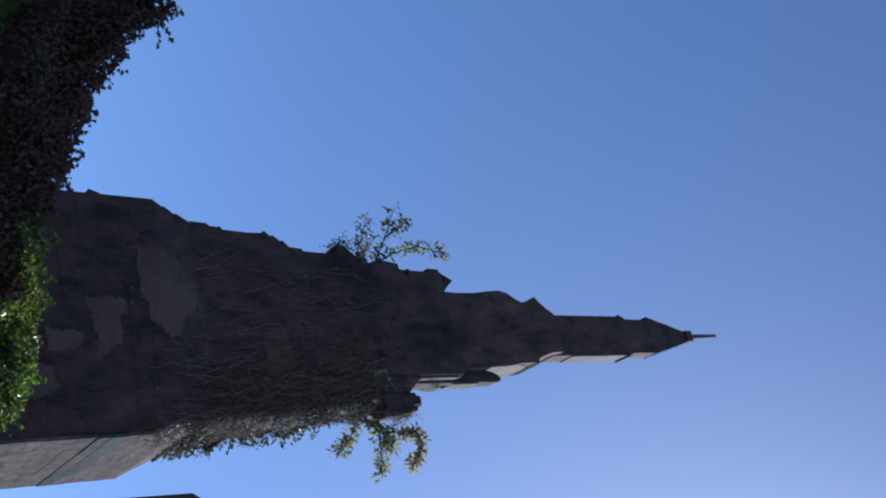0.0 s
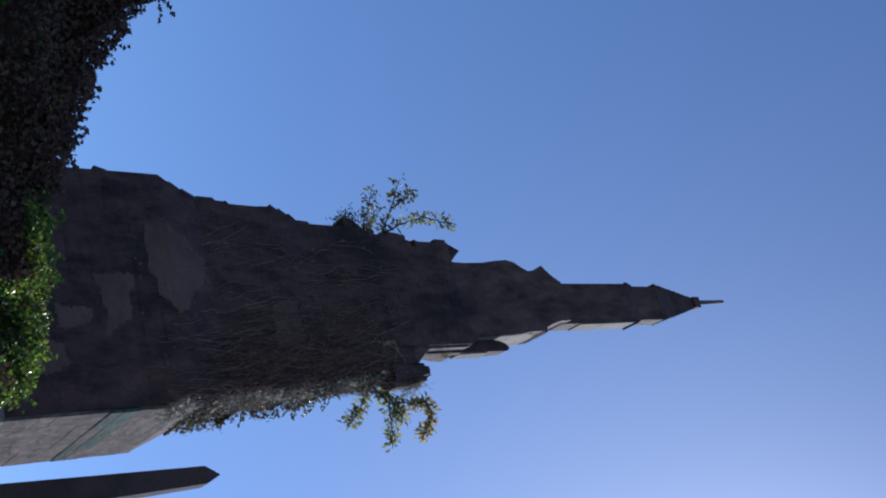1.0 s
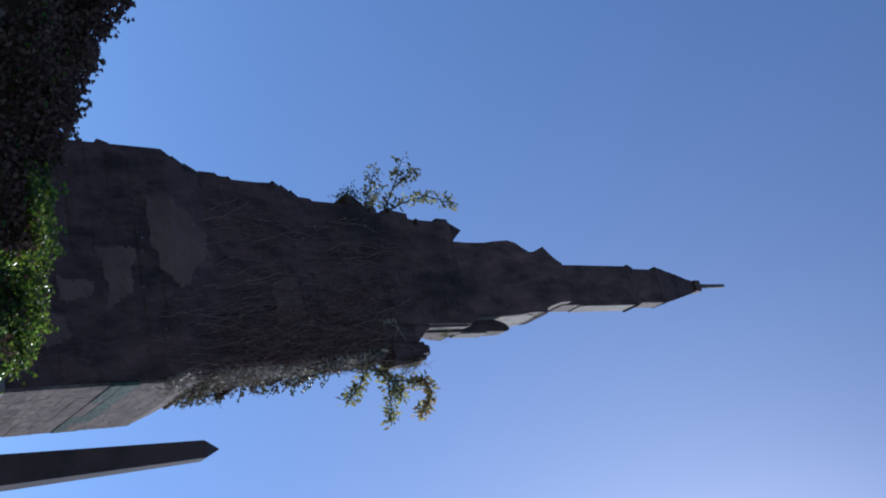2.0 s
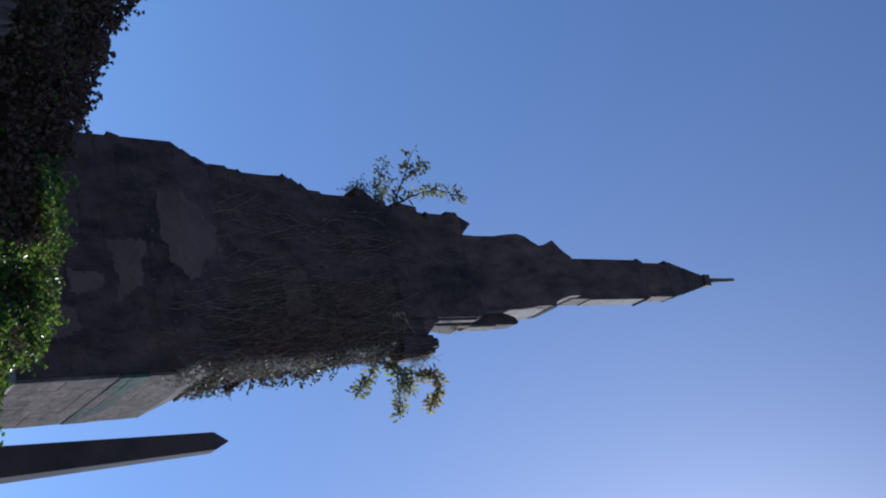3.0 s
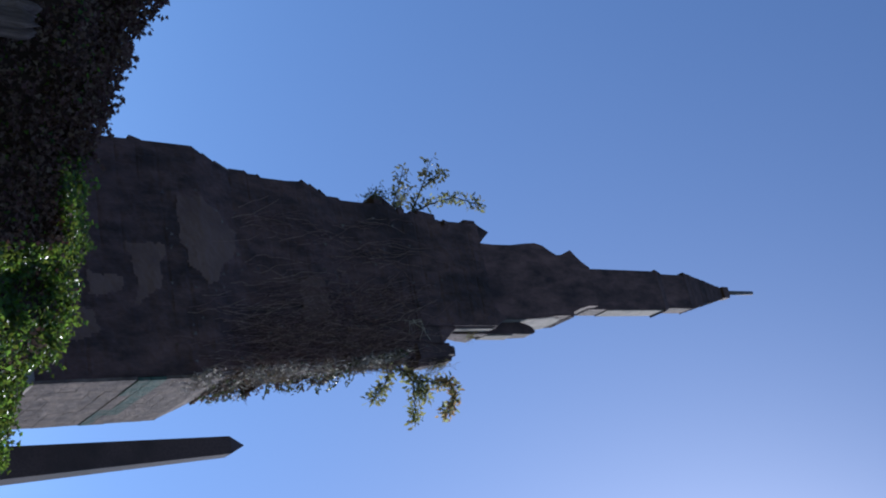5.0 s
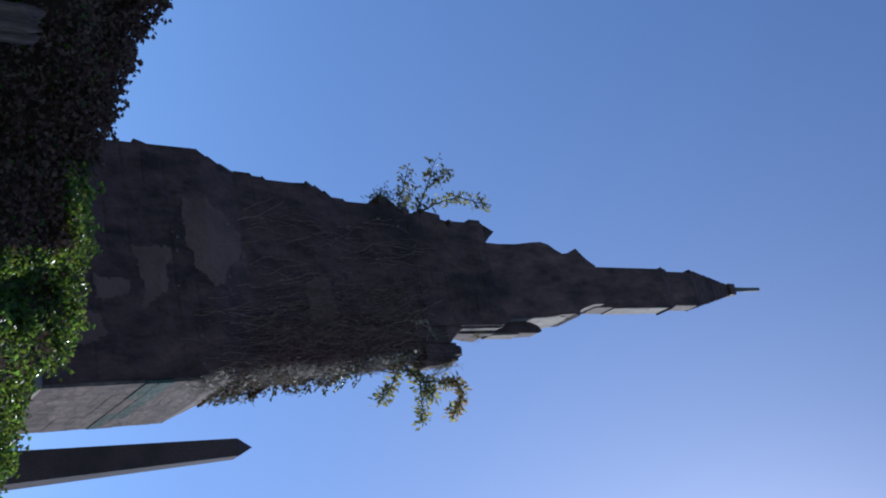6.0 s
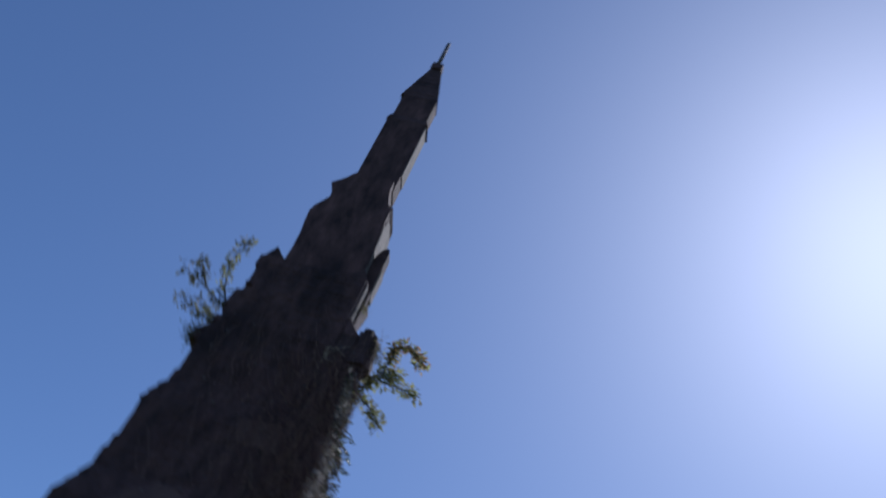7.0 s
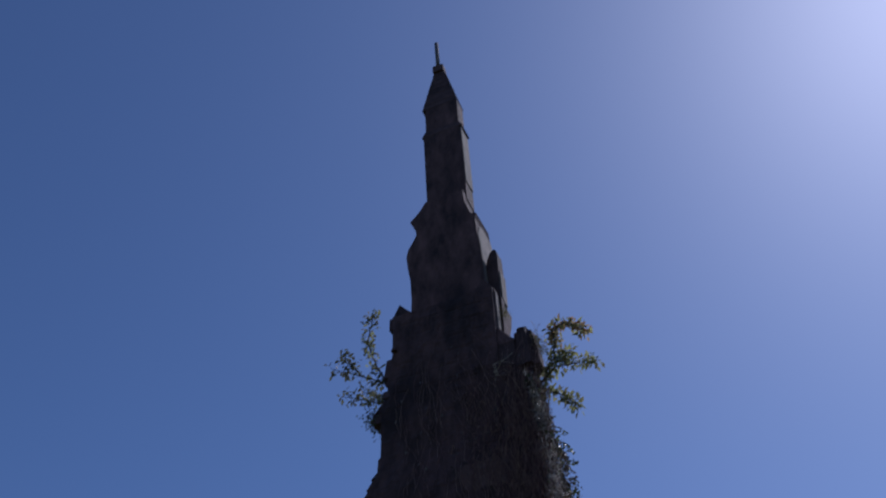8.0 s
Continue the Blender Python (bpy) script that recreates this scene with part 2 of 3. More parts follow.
for side in (-1, 1):
    wide = 0.98 if side < 0 else 0.76
    ring = [(AXIS + side * wide, 11.66), (AXIS + side * (wide - 0.14), 11.93), (AXIS + side * (wide - 0.28), 11.76), (AXIS + side * (wide - 0.38), 11.66)]
    part("gablet", prism(ring if side > 0 else ring[::-1], 0.46, 1.3), SLATE, monument, "pointed gablet on the shoulder", 0.01)

LEFT_OGEE = [(-2.14, 11.6), (-2.12, 12.0), (-2.13, 12.4), (-2.17, 12.7), (-2.19, 12.95), (-2.15, 13.12), (-2.06, 13.26), (-1.99, 13.4), (-2.01, 13.56), (-2.1, 13.75), (-2.0, 13.84), (-1.9, 13.95), (-1.79, 14.12)]
RIGHT_OGEE = [(-0.86, 11.6), (-0.86, 12.0), (-0.86, 12.4), (-0.885, 12.8), (-0.91, 13.1), (-0.915, 13.36), (-0.885, 13.46), (-0.98, 13.5), (-1.02, 13.62), (-1.08, 13.85), (-1.09, 14.12)]
OGEE_BACK = [(11.6, 1.36), (12.4, 1.36), (12.8, 1.45), (13.1, 1.41), (13.36, 1.24), (13.46, 1.1), (13.5, 0.98), (14.2, 0.98)]
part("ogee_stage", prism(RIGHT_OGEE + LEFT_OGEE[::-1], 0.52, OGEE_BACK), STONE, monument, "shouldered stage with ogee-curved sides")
# thin slabs added in the paler stone: sunlight painted onto the side
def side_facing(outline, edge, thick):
    """Thin slab on the sunlit side; outline in y, z, standing thick proud of the side's own profile."""
    bm = bmesh.new()
    lift = [along([(b, a) for a, b in edge], z) for y, z in outline]
    inner = [bm.verts.new((x - 0.03, y, z)) for x, (y, z) in zip(lift, outline)]
    outer = [bm.verts.new((x + thick, y, z)) for x, (y, z) in zip(lift, outline)]
    bm.faces.new(inner[::-1]), bm.faces.new(outer)
    for i in range(len(outline)):
        k = (i + 1) % len(outline)
        bm.faces.new((inner[i], inner[k], outer[k], outer[i]))
    bmesh.ops.triangulate(bm, faces=[f for f in bm.faces if len(f.verts) > 4])
    return bm


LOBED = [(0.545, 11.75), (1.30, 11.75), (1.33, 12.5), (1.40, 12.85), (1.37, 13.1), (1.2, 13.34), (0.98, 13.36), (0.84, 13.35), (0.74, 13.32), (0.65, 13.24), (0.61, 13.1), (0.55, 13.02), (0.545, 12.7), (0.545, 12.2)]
part("facing_slab", side_facing(LOBED, RIGHT_OGEE, 0.012), PALE, monument, "thin added slab in the paler, sunlit stone colour")
part("facing_slab", side_facing([(0.47, 10.88), (0.6, 10.9), (0.68, 11.1), (0.70, 11.42), (0.66, 11.56), (0.48, 11.62)], [(-0.70, 10.5), (-0.70, 11.7)], 0.014), PALE, monument, "thin added slab in the paler, sunlit stone colour")
# added fin: its dark front hides the sunlit face behind it
part("buttress_fin", frustum(-0.76, -0.655, 0.63, 0.8, 10.86, -0.76, -0.66, 0.64, 0.8, 11.62, 0.012, 16), SLATE, monument, "thin dark fin added to cover the sunlit side", 0.012)
ROUNDED = [(-0.90, 11.55), (-0.66, 11.55), (-0.645, 12.0), (-0.635, 12.6), (-0.66, 12.68), (-0.71, 12.68), (-0.765, 12.62), (-0.81, 12.48), (-0.835, 12.3), (-0.90, 12.1)]
part("broken_bracket", prism([(x - 0.022, z) for x, z in ROUNDED], 0.69, [(11.5, 1.02), (12.4, 0.98), (12.7, 0.9)]), SLATE, monument, "round-topped sooty bracket", 0.012)
# painted sunlight on the bracket's side
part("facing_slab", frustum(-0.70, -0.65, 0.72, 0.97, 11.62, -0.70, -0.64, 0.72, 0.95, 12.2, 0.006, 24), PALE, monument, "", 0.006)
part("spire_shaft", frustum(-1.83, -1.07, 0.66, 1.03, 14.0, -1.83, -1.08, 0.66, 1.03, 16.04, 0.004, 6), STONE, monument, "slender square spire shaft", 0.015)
# the spire's sunlit strip, done in colour the same way
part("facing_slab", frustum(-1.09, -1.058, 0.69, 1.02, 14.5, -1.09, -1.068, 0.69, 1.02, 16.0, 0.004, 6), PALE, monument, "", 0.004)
part("spire_collar", frustum(-1.865, -1.035, 0.652, 1.06, 16.0, -1.81, -1.1, 0.68, 1.02, 16.17, 0.003, 6), SLATE, monument, "", 0.012)
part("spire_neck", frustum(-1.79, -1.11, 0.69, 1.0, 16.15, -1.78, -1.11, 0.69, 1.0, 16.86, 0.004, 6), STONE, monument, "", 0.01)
CAP = 8
for i in range(CAP):
    h0, h1 = 0.372 - 0.257 * i / CAP, 0.372 - 0.257 * (i + 1) / CAP - 0.012
    z0, z1 = 16.84 + 1.23 * i / CAP, 16.84 + 1.23 * (i + 1) / CAP
    d = 0.47
    part("cap_course", frustum(AXIS - h0, AXIS + h0, 0.855 - h0 * d, 0.855 + h0 * d, z0 - 0.01, AXIS - h1, AXIS + h1, 0.855 - h1 * d, 0.855 + h1 * d, z1, 0.004, i), SLATE, monument, "", 0.008)
finial = part("finial_block", frustum(AXIS - 0.13, AXIS + 0.11, 0.75, 0.96, 18.03, AXIS - 0.12, AXIS + 0.1, 0.76, 0.95, 18.23, 0.006, 2), SLATE, monument, "", 0.015)
v, f = [], []
tube(v, f, [(AXIS - 0.03, 0.855, 18.2), (AXIS - 0.03, 0.855, 18.7), (AXIS - 0.035, 0.855, 19.1)], 0.046, 0.042, 8)
mesh_object("finial_rod", v, f, IRON, finial, "short iron rod on the tip", smooth=True)
bm = frustum(-0.54, -0.12, 0.32, 0.74, 9.9, -0.48, -0.17, 0.37, 0.69, 10.74, 0.035, 9)
bmesh.ops.bevel(bm, geom=list(bm.edges), offset=0.085, segments=3, affect="EDGES", clamp_overlap=True)
bmesh.ops.subdivide_edges(bm, edges=list(bm.edges), cuts=2, use_grid_fill=True)
for vert in bm.verts:
    vert.co += Vector((noise.noise(vert.co * 9), noise.noise(vert.co * 9 + Vector((5, 0, 0))), noise.noise(vert.co * 9 + Vector((0, 5, 0))))) * 0.022
part("pinnacle_stump", bm, SLATE, monument, "broken, weather-rounded pinnacle stump")

# worn stones jutting from the sunlit edge
part("broken_stone", frustum(-0.42, -0.03, 0.4, 0.76, 8.66, -0.42, -0.14, 0.43, 0.72, 8.86, 0.02, 61), SLATE, monument, "", 0.015)
part("broken_stone", frustum(-0.3, 0.05, 0.7, 1.05, 7.52, -0.3, -0.05, 0.74, 1.0, 7.7, 0.02, 62), SLATE, monument, "", 0.015)
part("broken_stone", frustum(-0.5, -0.16, 0.42, 0.8, 9.3, -0.5, -0.22, 0.45, 0.76, 9.58, 0.03, 63), SLATE, monument, "", 0.02)
# loose broken stones along the shaded shoulder
for i, (x, y, z, w, h) in enumerate([(-2.5, 0.42, 10.13, 0.12, 0.1), (-2.47, 0.5, 10.4, 0.16, 0.12), (-2.38, 0.5, 10.83, 0.13, 0.07), (-2.36, 0.4, 10.95, 0.08, 0.06)]):
    part("broken_stone", frustum(x - w / 2, x + w / 2, y - 0.1, y + 0.14, z - 0.03, x - w / 3, x + w / 2.5, y - 0.08, y + 0.1, z + h, 0.015, 40 + i), SLATE, monument, "", 0.01)


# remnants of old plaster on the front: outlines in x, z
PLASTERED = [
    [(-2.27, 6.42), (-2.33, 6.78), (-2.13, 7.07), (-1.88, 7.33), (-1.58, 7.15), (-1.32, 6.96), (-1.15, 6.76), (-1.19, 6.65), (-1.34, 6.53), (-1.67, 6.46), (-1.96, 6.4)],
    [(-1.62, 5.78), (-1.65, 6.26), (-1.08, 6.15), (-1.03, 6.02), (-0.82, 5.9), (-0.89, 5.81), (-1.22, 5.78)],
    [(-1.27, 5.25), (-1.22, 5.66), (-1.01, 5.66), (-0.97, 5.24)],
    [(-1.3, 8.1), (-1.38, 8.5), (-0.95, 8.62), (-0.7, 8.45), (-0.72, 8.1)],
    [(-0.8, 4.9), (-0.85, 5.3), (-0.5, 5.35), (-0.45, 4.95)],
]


def inside(outline, x, z):
    hit = False
    for i, (ax, az) in enumerate(outline):
        bx, bz = outline[i - 1]
        if (az > z) != (bz > z) and x < (bx - ax) * (z - az) / (bz - az) + ax:
            hit = not hit
    return hit


def rubble_facing():
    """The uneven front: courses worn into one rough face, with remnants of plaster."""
    edges = [(4.62, -3.045), (6.70, -3.03), (6.95, -2.91), (7.33, -2.79), (7.55, -2.82), (7.62, -2.78), (7.8, -2.74), (8.45, -2.79), (8.9, -2.6), (9.1, -2.57), (9.7, -2.61), (9.9, -2.6), (10.17, -2.49), (10.5, -2.5), (10.84, -2.41), (11.4, -2.42), (11.66, -2.43)]
    nx, nz, verts, faces, kept = 120, 320, [], [], []
    for k in range(nz + 1):
        z = 4.62 + 7.04 * k / nz
        left = along(edges, z) + 0.015
        end = right(left) - 0.015
        for i in range(nx + 1):
            x = left + (end - left) * i / nx
            rim = min(1.0, min(i, nx - i) / 5)
            row = math.floor(z / 0.26)
            joint = min(abs(z / 0.26 - row), abs(z / 0.26 - row - 1)) * 0.26
            bond = (x + 0.23 * (row % 2) + 0.15 * noise.noise((row * 3.7, 0, 0))) / 0.52
            joint = min(joint, abs(bond - round(bond)) * 0.52)
            wx = x + 0.09 * noise.noise((x * 4, 3.0, z * 4)) + 0.02 * noise.noise((x * 16, 3.0, z * 16))
            wz = z + 0.09 * noise.noise((x * 4, 8.0, z * 4)) + 0.02 * noise.noise((x * 16, 8.0, z * 16))
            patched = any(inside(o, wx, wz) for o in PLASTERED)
            d = 0.016 * noise.noise((x * 2.2, 1.0, z * 2.6)) + 0.014 * noise.noise((x * 6.5, 5.0, z * 8.0)) + 0.009 * noise.noise((x * 18, 2.0, z * 20))
            d += 0.003 if patched else 0.02 * noise.noise((x * 7.0, 6.0, z * 1.4)) - 0.014 * max(0.0, 1 - joint / 0.026) * max(0.0, min(1.0, 0.5 + 2 * noise.noise((x * 1.3, 4.0, z * 1.3))))
            verts.append((x, front(z) - 0.045 - d * rim, z))
            kept.append(patched)
    paint = []
    for k in range(nz):
        for i in range(nx):
            a = k * (nx + 1) + i
            faces.append((a, a + 1, a + nx + 2, a + nx + 1))
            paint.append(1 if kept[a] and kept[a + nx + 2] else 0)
    rim = [k * (nx + 1) for k in range(nz, -1, -1)] + list(range(1, nx + 1)) + [k * (nx + 1) + nx for k in range(1, nz + 1)] + [nz * (nx + 1) + i for i in range(nx - 1, 0, -1)]
    start = len(verts)
    for r in rim:
        x, y, z = verts[r]
        verts.append((x, y + 0.12, z))
    for i in range(len(rim)):
        k = (i + 1) % len(rim)
        faces.append((rim[i], start + i, start + k, rim[k]))
        paint.append(0)
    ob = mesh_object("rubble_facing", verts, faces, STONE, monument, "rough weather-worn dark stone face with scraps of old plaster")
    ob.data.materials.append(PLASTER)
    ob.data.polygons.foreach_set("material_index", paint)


rubble_facing()


# ---- ivy bank in front ----
TOP = [(-7.03, 6.79), (-4.33, 6.04), (-2.95, 5.62), (-2.81, 5.66), (-2.64, 5.56), (-2.54, 5.36), (-2.24, 5.18), (-1.66, 4.87), (-1.00, 4.68), (-0.55, 4.50), (-0.2, 4.50), (0.16, 4.60), (0.45, 4.43), (0.79, 4.49), (1.02, 4.42), (1.19, 4.31), (1.34, 4.08), (1.76, 4.01), (1.98, 3.94), (2.81, 3.66), (3.90, 3.11)]


def bank_top(x):
    """Height of the crest, clumped where the old growth is."""
    return along(TOP, x) + 0.1 * noise.noise((x * 4.6, 2.0, 0.0)) * min(1.0, max(0.0, -0.6 - x))


def bush_top(x):
    """Height up to which a lower, live cushion of ivy swells from the bank's far end."""
    return 3.8 - 0.85 * (x + 2.0)


def bank_front(x, z):
    top = bank_top(x)
    deep = max(0.0, top - z)
    steep = min(1.0, max(0.0, (x + 0.25) / 0.4))
    rim = min(1.0, max(0.0, (x + 0.65) / 0.15))
    lean = 0.3 * (1 - steep) * deep ** 0.6 + max(steep * min(0.85, 0.95 * deep), rim * min(0.2, 0.95 * deep))
    lean += 0.85 * min(1.0, max(0.0, (bush_top(x) - z) / 0.45)) * min(1.0, max(0.0, (-1.9 - x) / 0.3))
    return 9.35 - lean + 0.22 * noise.noise((x * 1.1, z * 1.3, 4.0)) + 0.2 * noise.noise((x * 2.7, z * 2.9, 9.0))


def ivy_bank():
    verts, faces, nx, nz = [], [], 70, 30
    for i in range(nx + 1):
        x = -7.0 + 10.9 * i / nx
        top = bank_top(x) - 0.14 + 0.06 * noise.noise((x * 4, 0, 2))
        for k in range(nz + 1):
            z = top * k / nz
            verts.append((x, bank_front(x, z) + 0.14, z))
        for k in range(nz + 1):
            z = top * (1 - k / nz)
            verts.append((x, 10.25 + 0.15 * noise.noise((x, z, 7)), z))
    row = 2 * (nz + 1)
    for i in range(nx):
        for k in range(row - 1):
            a = i * row + k
            faces.append((a, a + row, a + row + 1, a + 1))
    faces.append(tuple(range(row))[::-1])
    faces.append(tuple(range(nx * row, (nx + 1) * row)))
    core = mesh_object("ruined_wall", verts, faces, EARTH, smooth=True)
    tagged(core, "dark crumbling rubble wall buried under dense ivy", "wall")
    rnd = random.Random(5)
    v, f, dv, df = [], [], [], []
    for i in range(54000):
        x = rnd.uniform(-4.9, 3.1)
        top = bank_top(x)
        z = top - abs(rnd.gauss(0, 1)) * 0.8 + 0.04 if rnd.random() < 0.8 else rnd.uniform(0.05, top)
        if z < 0.05:
            continue
        y = bank_front(x, z) + rnd.uniform(-0.05, 0.12) - 0.1 * max(0.0, noise.noise((x * 4.3, z * 4.3, 2.0)))
        if z > top - 0.15 and rnd.random() < 0.5:
            y += rnd.uniform(0, 0.8)
            z = top - 0.12 + rnd.uniform(0, 0.14)
        at = Vector((x, y, z))
        way = Vector((rnd.gauss(0, 0.6), rnd.gauss(-0.3, 0.4), rnd.gauss(-0.5, 0.6)))
        face = Vector((rnd.gauss(0, 0.45), -0.7 + rnd.gauss(0, 0.4), 0.6 + rnd.gauss(0, 0.3)))
        # the bank's shaded end gets nearly all brown leaves, as painted shade
        dry = rnd.random() < (0.997 if x < -0.75 else 0.997 - 0.95 * (x + 0.75) / 0.3 if x < -0.45 else 0.045)
        # shaded stretch below the crest: leaves thinned and mostly brown to darken it
        if x < 0.15 and z < top - 0.3:
            if rnd.random() < 0.6:
                continue
            dry = rnd.random() < 0.93
        if x > 0.1 and noise.noise((x * 2.1, z * 2.1, 6.0)) > 0.26 and rnd.random() < 0.75:
            continue
        leaf(dv if dry else v, df if dry else f, at, way, face, rnd.uniform(0.028, 0.056), IVY_SHAPE)
    # the live cushion at the far end
    for i in range(5200):
        x = rnd.uniform(-4.6, -1.92)
        z = bush_top(x) - abs(rnd.gauss(0, 0.45)) + 0.03
        at = Vector((x, bank_front(x, z) + rnd.uniform(-0.06, 0.1), z))
        leaf(v, f, at, Vector((rnd.gauss(0, 0.6), rnd.gauss(-0.3, 0.4), rnd.gauss(-0.5, 0.6))), Vector((rnd.gauss(0, 0.45), -0.7 + rnd.gauss(0, 0.4), 0.6)), rnd.uniform(0.03, 0.058), IVY_SHAPE)
    # loose trailing shoots along the crest
    for i in range(180):
        x = rnd.uniform(-4.2, 2.2)
        p = Vector((x, bank_front(x, bank_top(x)) + rnd.uniform(0.0, 0.4), bank_top(x) - 0.08))
        way = Vector((rnd.uniform(-0.6, 0.9), rnd.uniform(-0.2, 0.2), rnd.uniform(0.3, 1.0))).normalized()
        pts = [p.copy()]
        for k in range(rnd.randint(2, 6)):
            p = p + way * 0.045
            way = (way + Vector((rnd.uniform(-0.4, 0.4), rnd.uniform(-0.2, 0.2), -0.12))).normalized()
            pts.append(p.copy())
            for q in range(2):
                leaf(dv if x < -0.6 else v, df if x < -0.6 else f, p, Vector((rnd.uniform(-1, 1), rnd.uniform(-0.6, 0.3), rnd.uniform(-0.6, 0.6))), Vector((rnd.uniform(-0.5, 0.5), -1, 0.4)), rnd.uniform(0.03, 0.055), IVY_SHAPE)
        tube(v, f, pts, 0.004, 0.002, 3)
    ob = mesh_object("ivy", v, f, IVY)
    tagged(ob, "dense glossy green ivy covering the ruined wall", "ivy", kind="stuff")
    ob = mesh_object("withered_ivy", dv, df, SHADED_IVY)
    tagged(ob, "withered brown ivy leaves, shade put into their colour, among the green on the wall", "ivy", kind="stuff")


ivy_bank()


# ---- obelisk ----
def obelisk(x, y, turn):
    ob = new("obelisk")
    ob.matrix_world = pose(x, y, 0, 0, 0, turn)
    tagged(ob, "tall slender grey granite obelisk with a pointed tip", "obelisk")
    part("base_step", frustum(-0.9, 0.9, -0.9, 0.9, 0, -0.9, 0.9, -0.9, 0.9, 0.4, 0.004, 1), GRANITE, ob, "", 0.02)
    part("pedestal", frustum(-0.5, 0.5, -0.5, 0.5, 0.4, -0.48, 0.48, -0.48, 0.48, 2.0, 0.003, 2), GRANITE, ob, "", 0.02)
    part("shaft", frustum(-0.315, 0.315, -0.315, 0.315, 2.0, -0.145, 0.145, -0.145, 0.145, 8.82, 0.0, 3), GRANITE, ob, "", 0.008)
    part("tip", frustum(-0.145, 0.145, -0.145, 0.145, 8.82, -0.008, 0.008, -0.008, 0.008, 9.12, 0.0, 4), GRANITE, ob, "pyramid tip", 0.003)


obelisk(3.45, 15.0, -25)


# ---- growth on the monument ----
def local(x, y, z):
    return monument.matrix_world @ Vector((x, y, z))


def sapling(branches, label, pale_part, leaves, seed, size, spread, dense):
    """A sapling rooted in a joint. branches: lists of points; then the branch and
    the share of it past which the leaves are paler; leaves: both leaf materials."""
    rnd = random.Random(seed)
    root = local(*branches[0][0])
    tree = new("sapling")
    tree.location = root
    tagged(tree, label, "sapling", "saplings rooted in the stonework")
    for n, branch in enumerate(branches):
        sv, sf, lv, lf, yv, yf = [], [], [], [], [], []
        pts = [local(*p) - root for p in branch]
        fine = []
        for a, b in zip(pts, pts[1:]):
            for k in range(6):
                fine.append(a.lerp(b, k / 6) + Vector((rnd.uniform(-1, 1), rnd.uniform(-1, 1), rnd.uniform(-1, 1))) * 0.012)
        fine.append(pts[-1])
        tube(sv, sf, fine, 0.017, 0.005, 5)
        count = len(fine)
        for i in range(5 if n == 0 else 3, count):
            for k in range(int(dense * (0.5 + 0.8 * rnd.random()))):
                p = fine[i] + Vector((rnd.gauss(0, spread), rnd.gauss(0, spread), rnd.gauss(0, spread)))
                if (p - fine[i]).length > 0.05 and rnd.random() < 0.35:
                    tube(sv, sf, [fine[i], fine[i].lerp(p, 0.5) + Vector((0, 0, 0.01)), p], 0.004, 0.002, 3)
                way = (p - fine[i]).normalized() + Vector((rnd.gauss(0, 0.5), rnd.gauss(0, 0.5), rnd.gauss(-0.2, 0.5)))
                up = Vector((rnd.gauss(0, 0.5), rnd.gauss(-0.2, 0.5), 1))
                lighter = n == pale_part[0] and i / count > pale_part[1] and rnd.random() < 0.6
                leaf(yv if lighter else lv, yf if lighter else lf, p, way, up, size * rnd.uniform(0.6, 1.15), OVAL_SHAPE)
        stem = mesh_object("stem" if n == 0 else "branch", sv, sf, BARK, tree)
        if lv:
            mesh_object("foliage", lv, lf, leaves[0], stem)
        if yv:
            mesh_object("turned_foliage", yv, yf, leaves[1], stem, pale_part[2])


# shade and sun by leaf colour: dark branches, one painted sunlit
sapling([[(-2.55, 0.6, 10.45), (-2.65, 0.6, 10.59), (-3.11, 0.6, 10.88), (-3.61, 0.6, 11.19)],
         [(-2.5, 0.6, 10.1), (-2.63, 0.6, 10.19), (-3.0, 0.6, 10.38), (-3.38, 0.6, 10.57)],
         [(-2.6, 0.6, 10.5), (-2.82, 0.6, 11.04), (-2.95, 0.6, 11.46), (-2.88, 0.6, 11.8), (-2.86, 0.6, 12.06)],
         [(-3.07, 0.6, 10.86), (-3.24, 0.55, 11.14), (-3.35, 0.5, 11.29)],
         [(-2.6, 0.7, 10.4), (-2.9, 0.8, 10.55), (-3.2, 0.9, 10.8)]],
        "small sapling with sparse green leaves rooted in the stonework", (2, 0.15, "leaves in the paler, sunlit colour"), (SHADED_LEAF, SAPLING), 11, 0.096, 0.042, 8.5)
sapling([[(-0.25, 0.5, 9.62), (-0.12, 0.5, 9.76), (0.06, 0.5, 10.07), (0.13, 0.5, 10.36), (0.1, 0.5, 10.58), (0.32, 0.5, 10.64), (0.5, 0.5, 10.5), (0.57, 0.5, 10.36)],
         [(-0.2, 0.5, 9.69), (0.08, 0.5, 9.92), (0.44, 0.5, 9.88), (0.67, 0.5, 9.83)],
         [(-0.2, 0.5, 9.64), (-0.08, 0.5, 9.58), (0.17, 0.5, 9.36), (0.31, 0.5, 9.2)],
         [(0.0, 0.5, 9.96), (0.2, 0.55, 10.08), (0.3, 0.6, 10.18)]],
        "bushy sapling with yellowing tips rooted high in the stonework", (0, 0.4, "yellowed leaves at the tip"), (SAPLING, TURNED), 12, 0.094, 0.042, 13)


def bare(p, rnd):
    """Growth starts higher up towards the back of the sunlit side, where the stone stays clean."""
    u = (p.y - front(p.z)) / (along(BACK, p.z) - front(p.z))
    return u > 0.02 and p.z < 6.45 + 0.95 * u + rnd.gauss(0, 0.08)


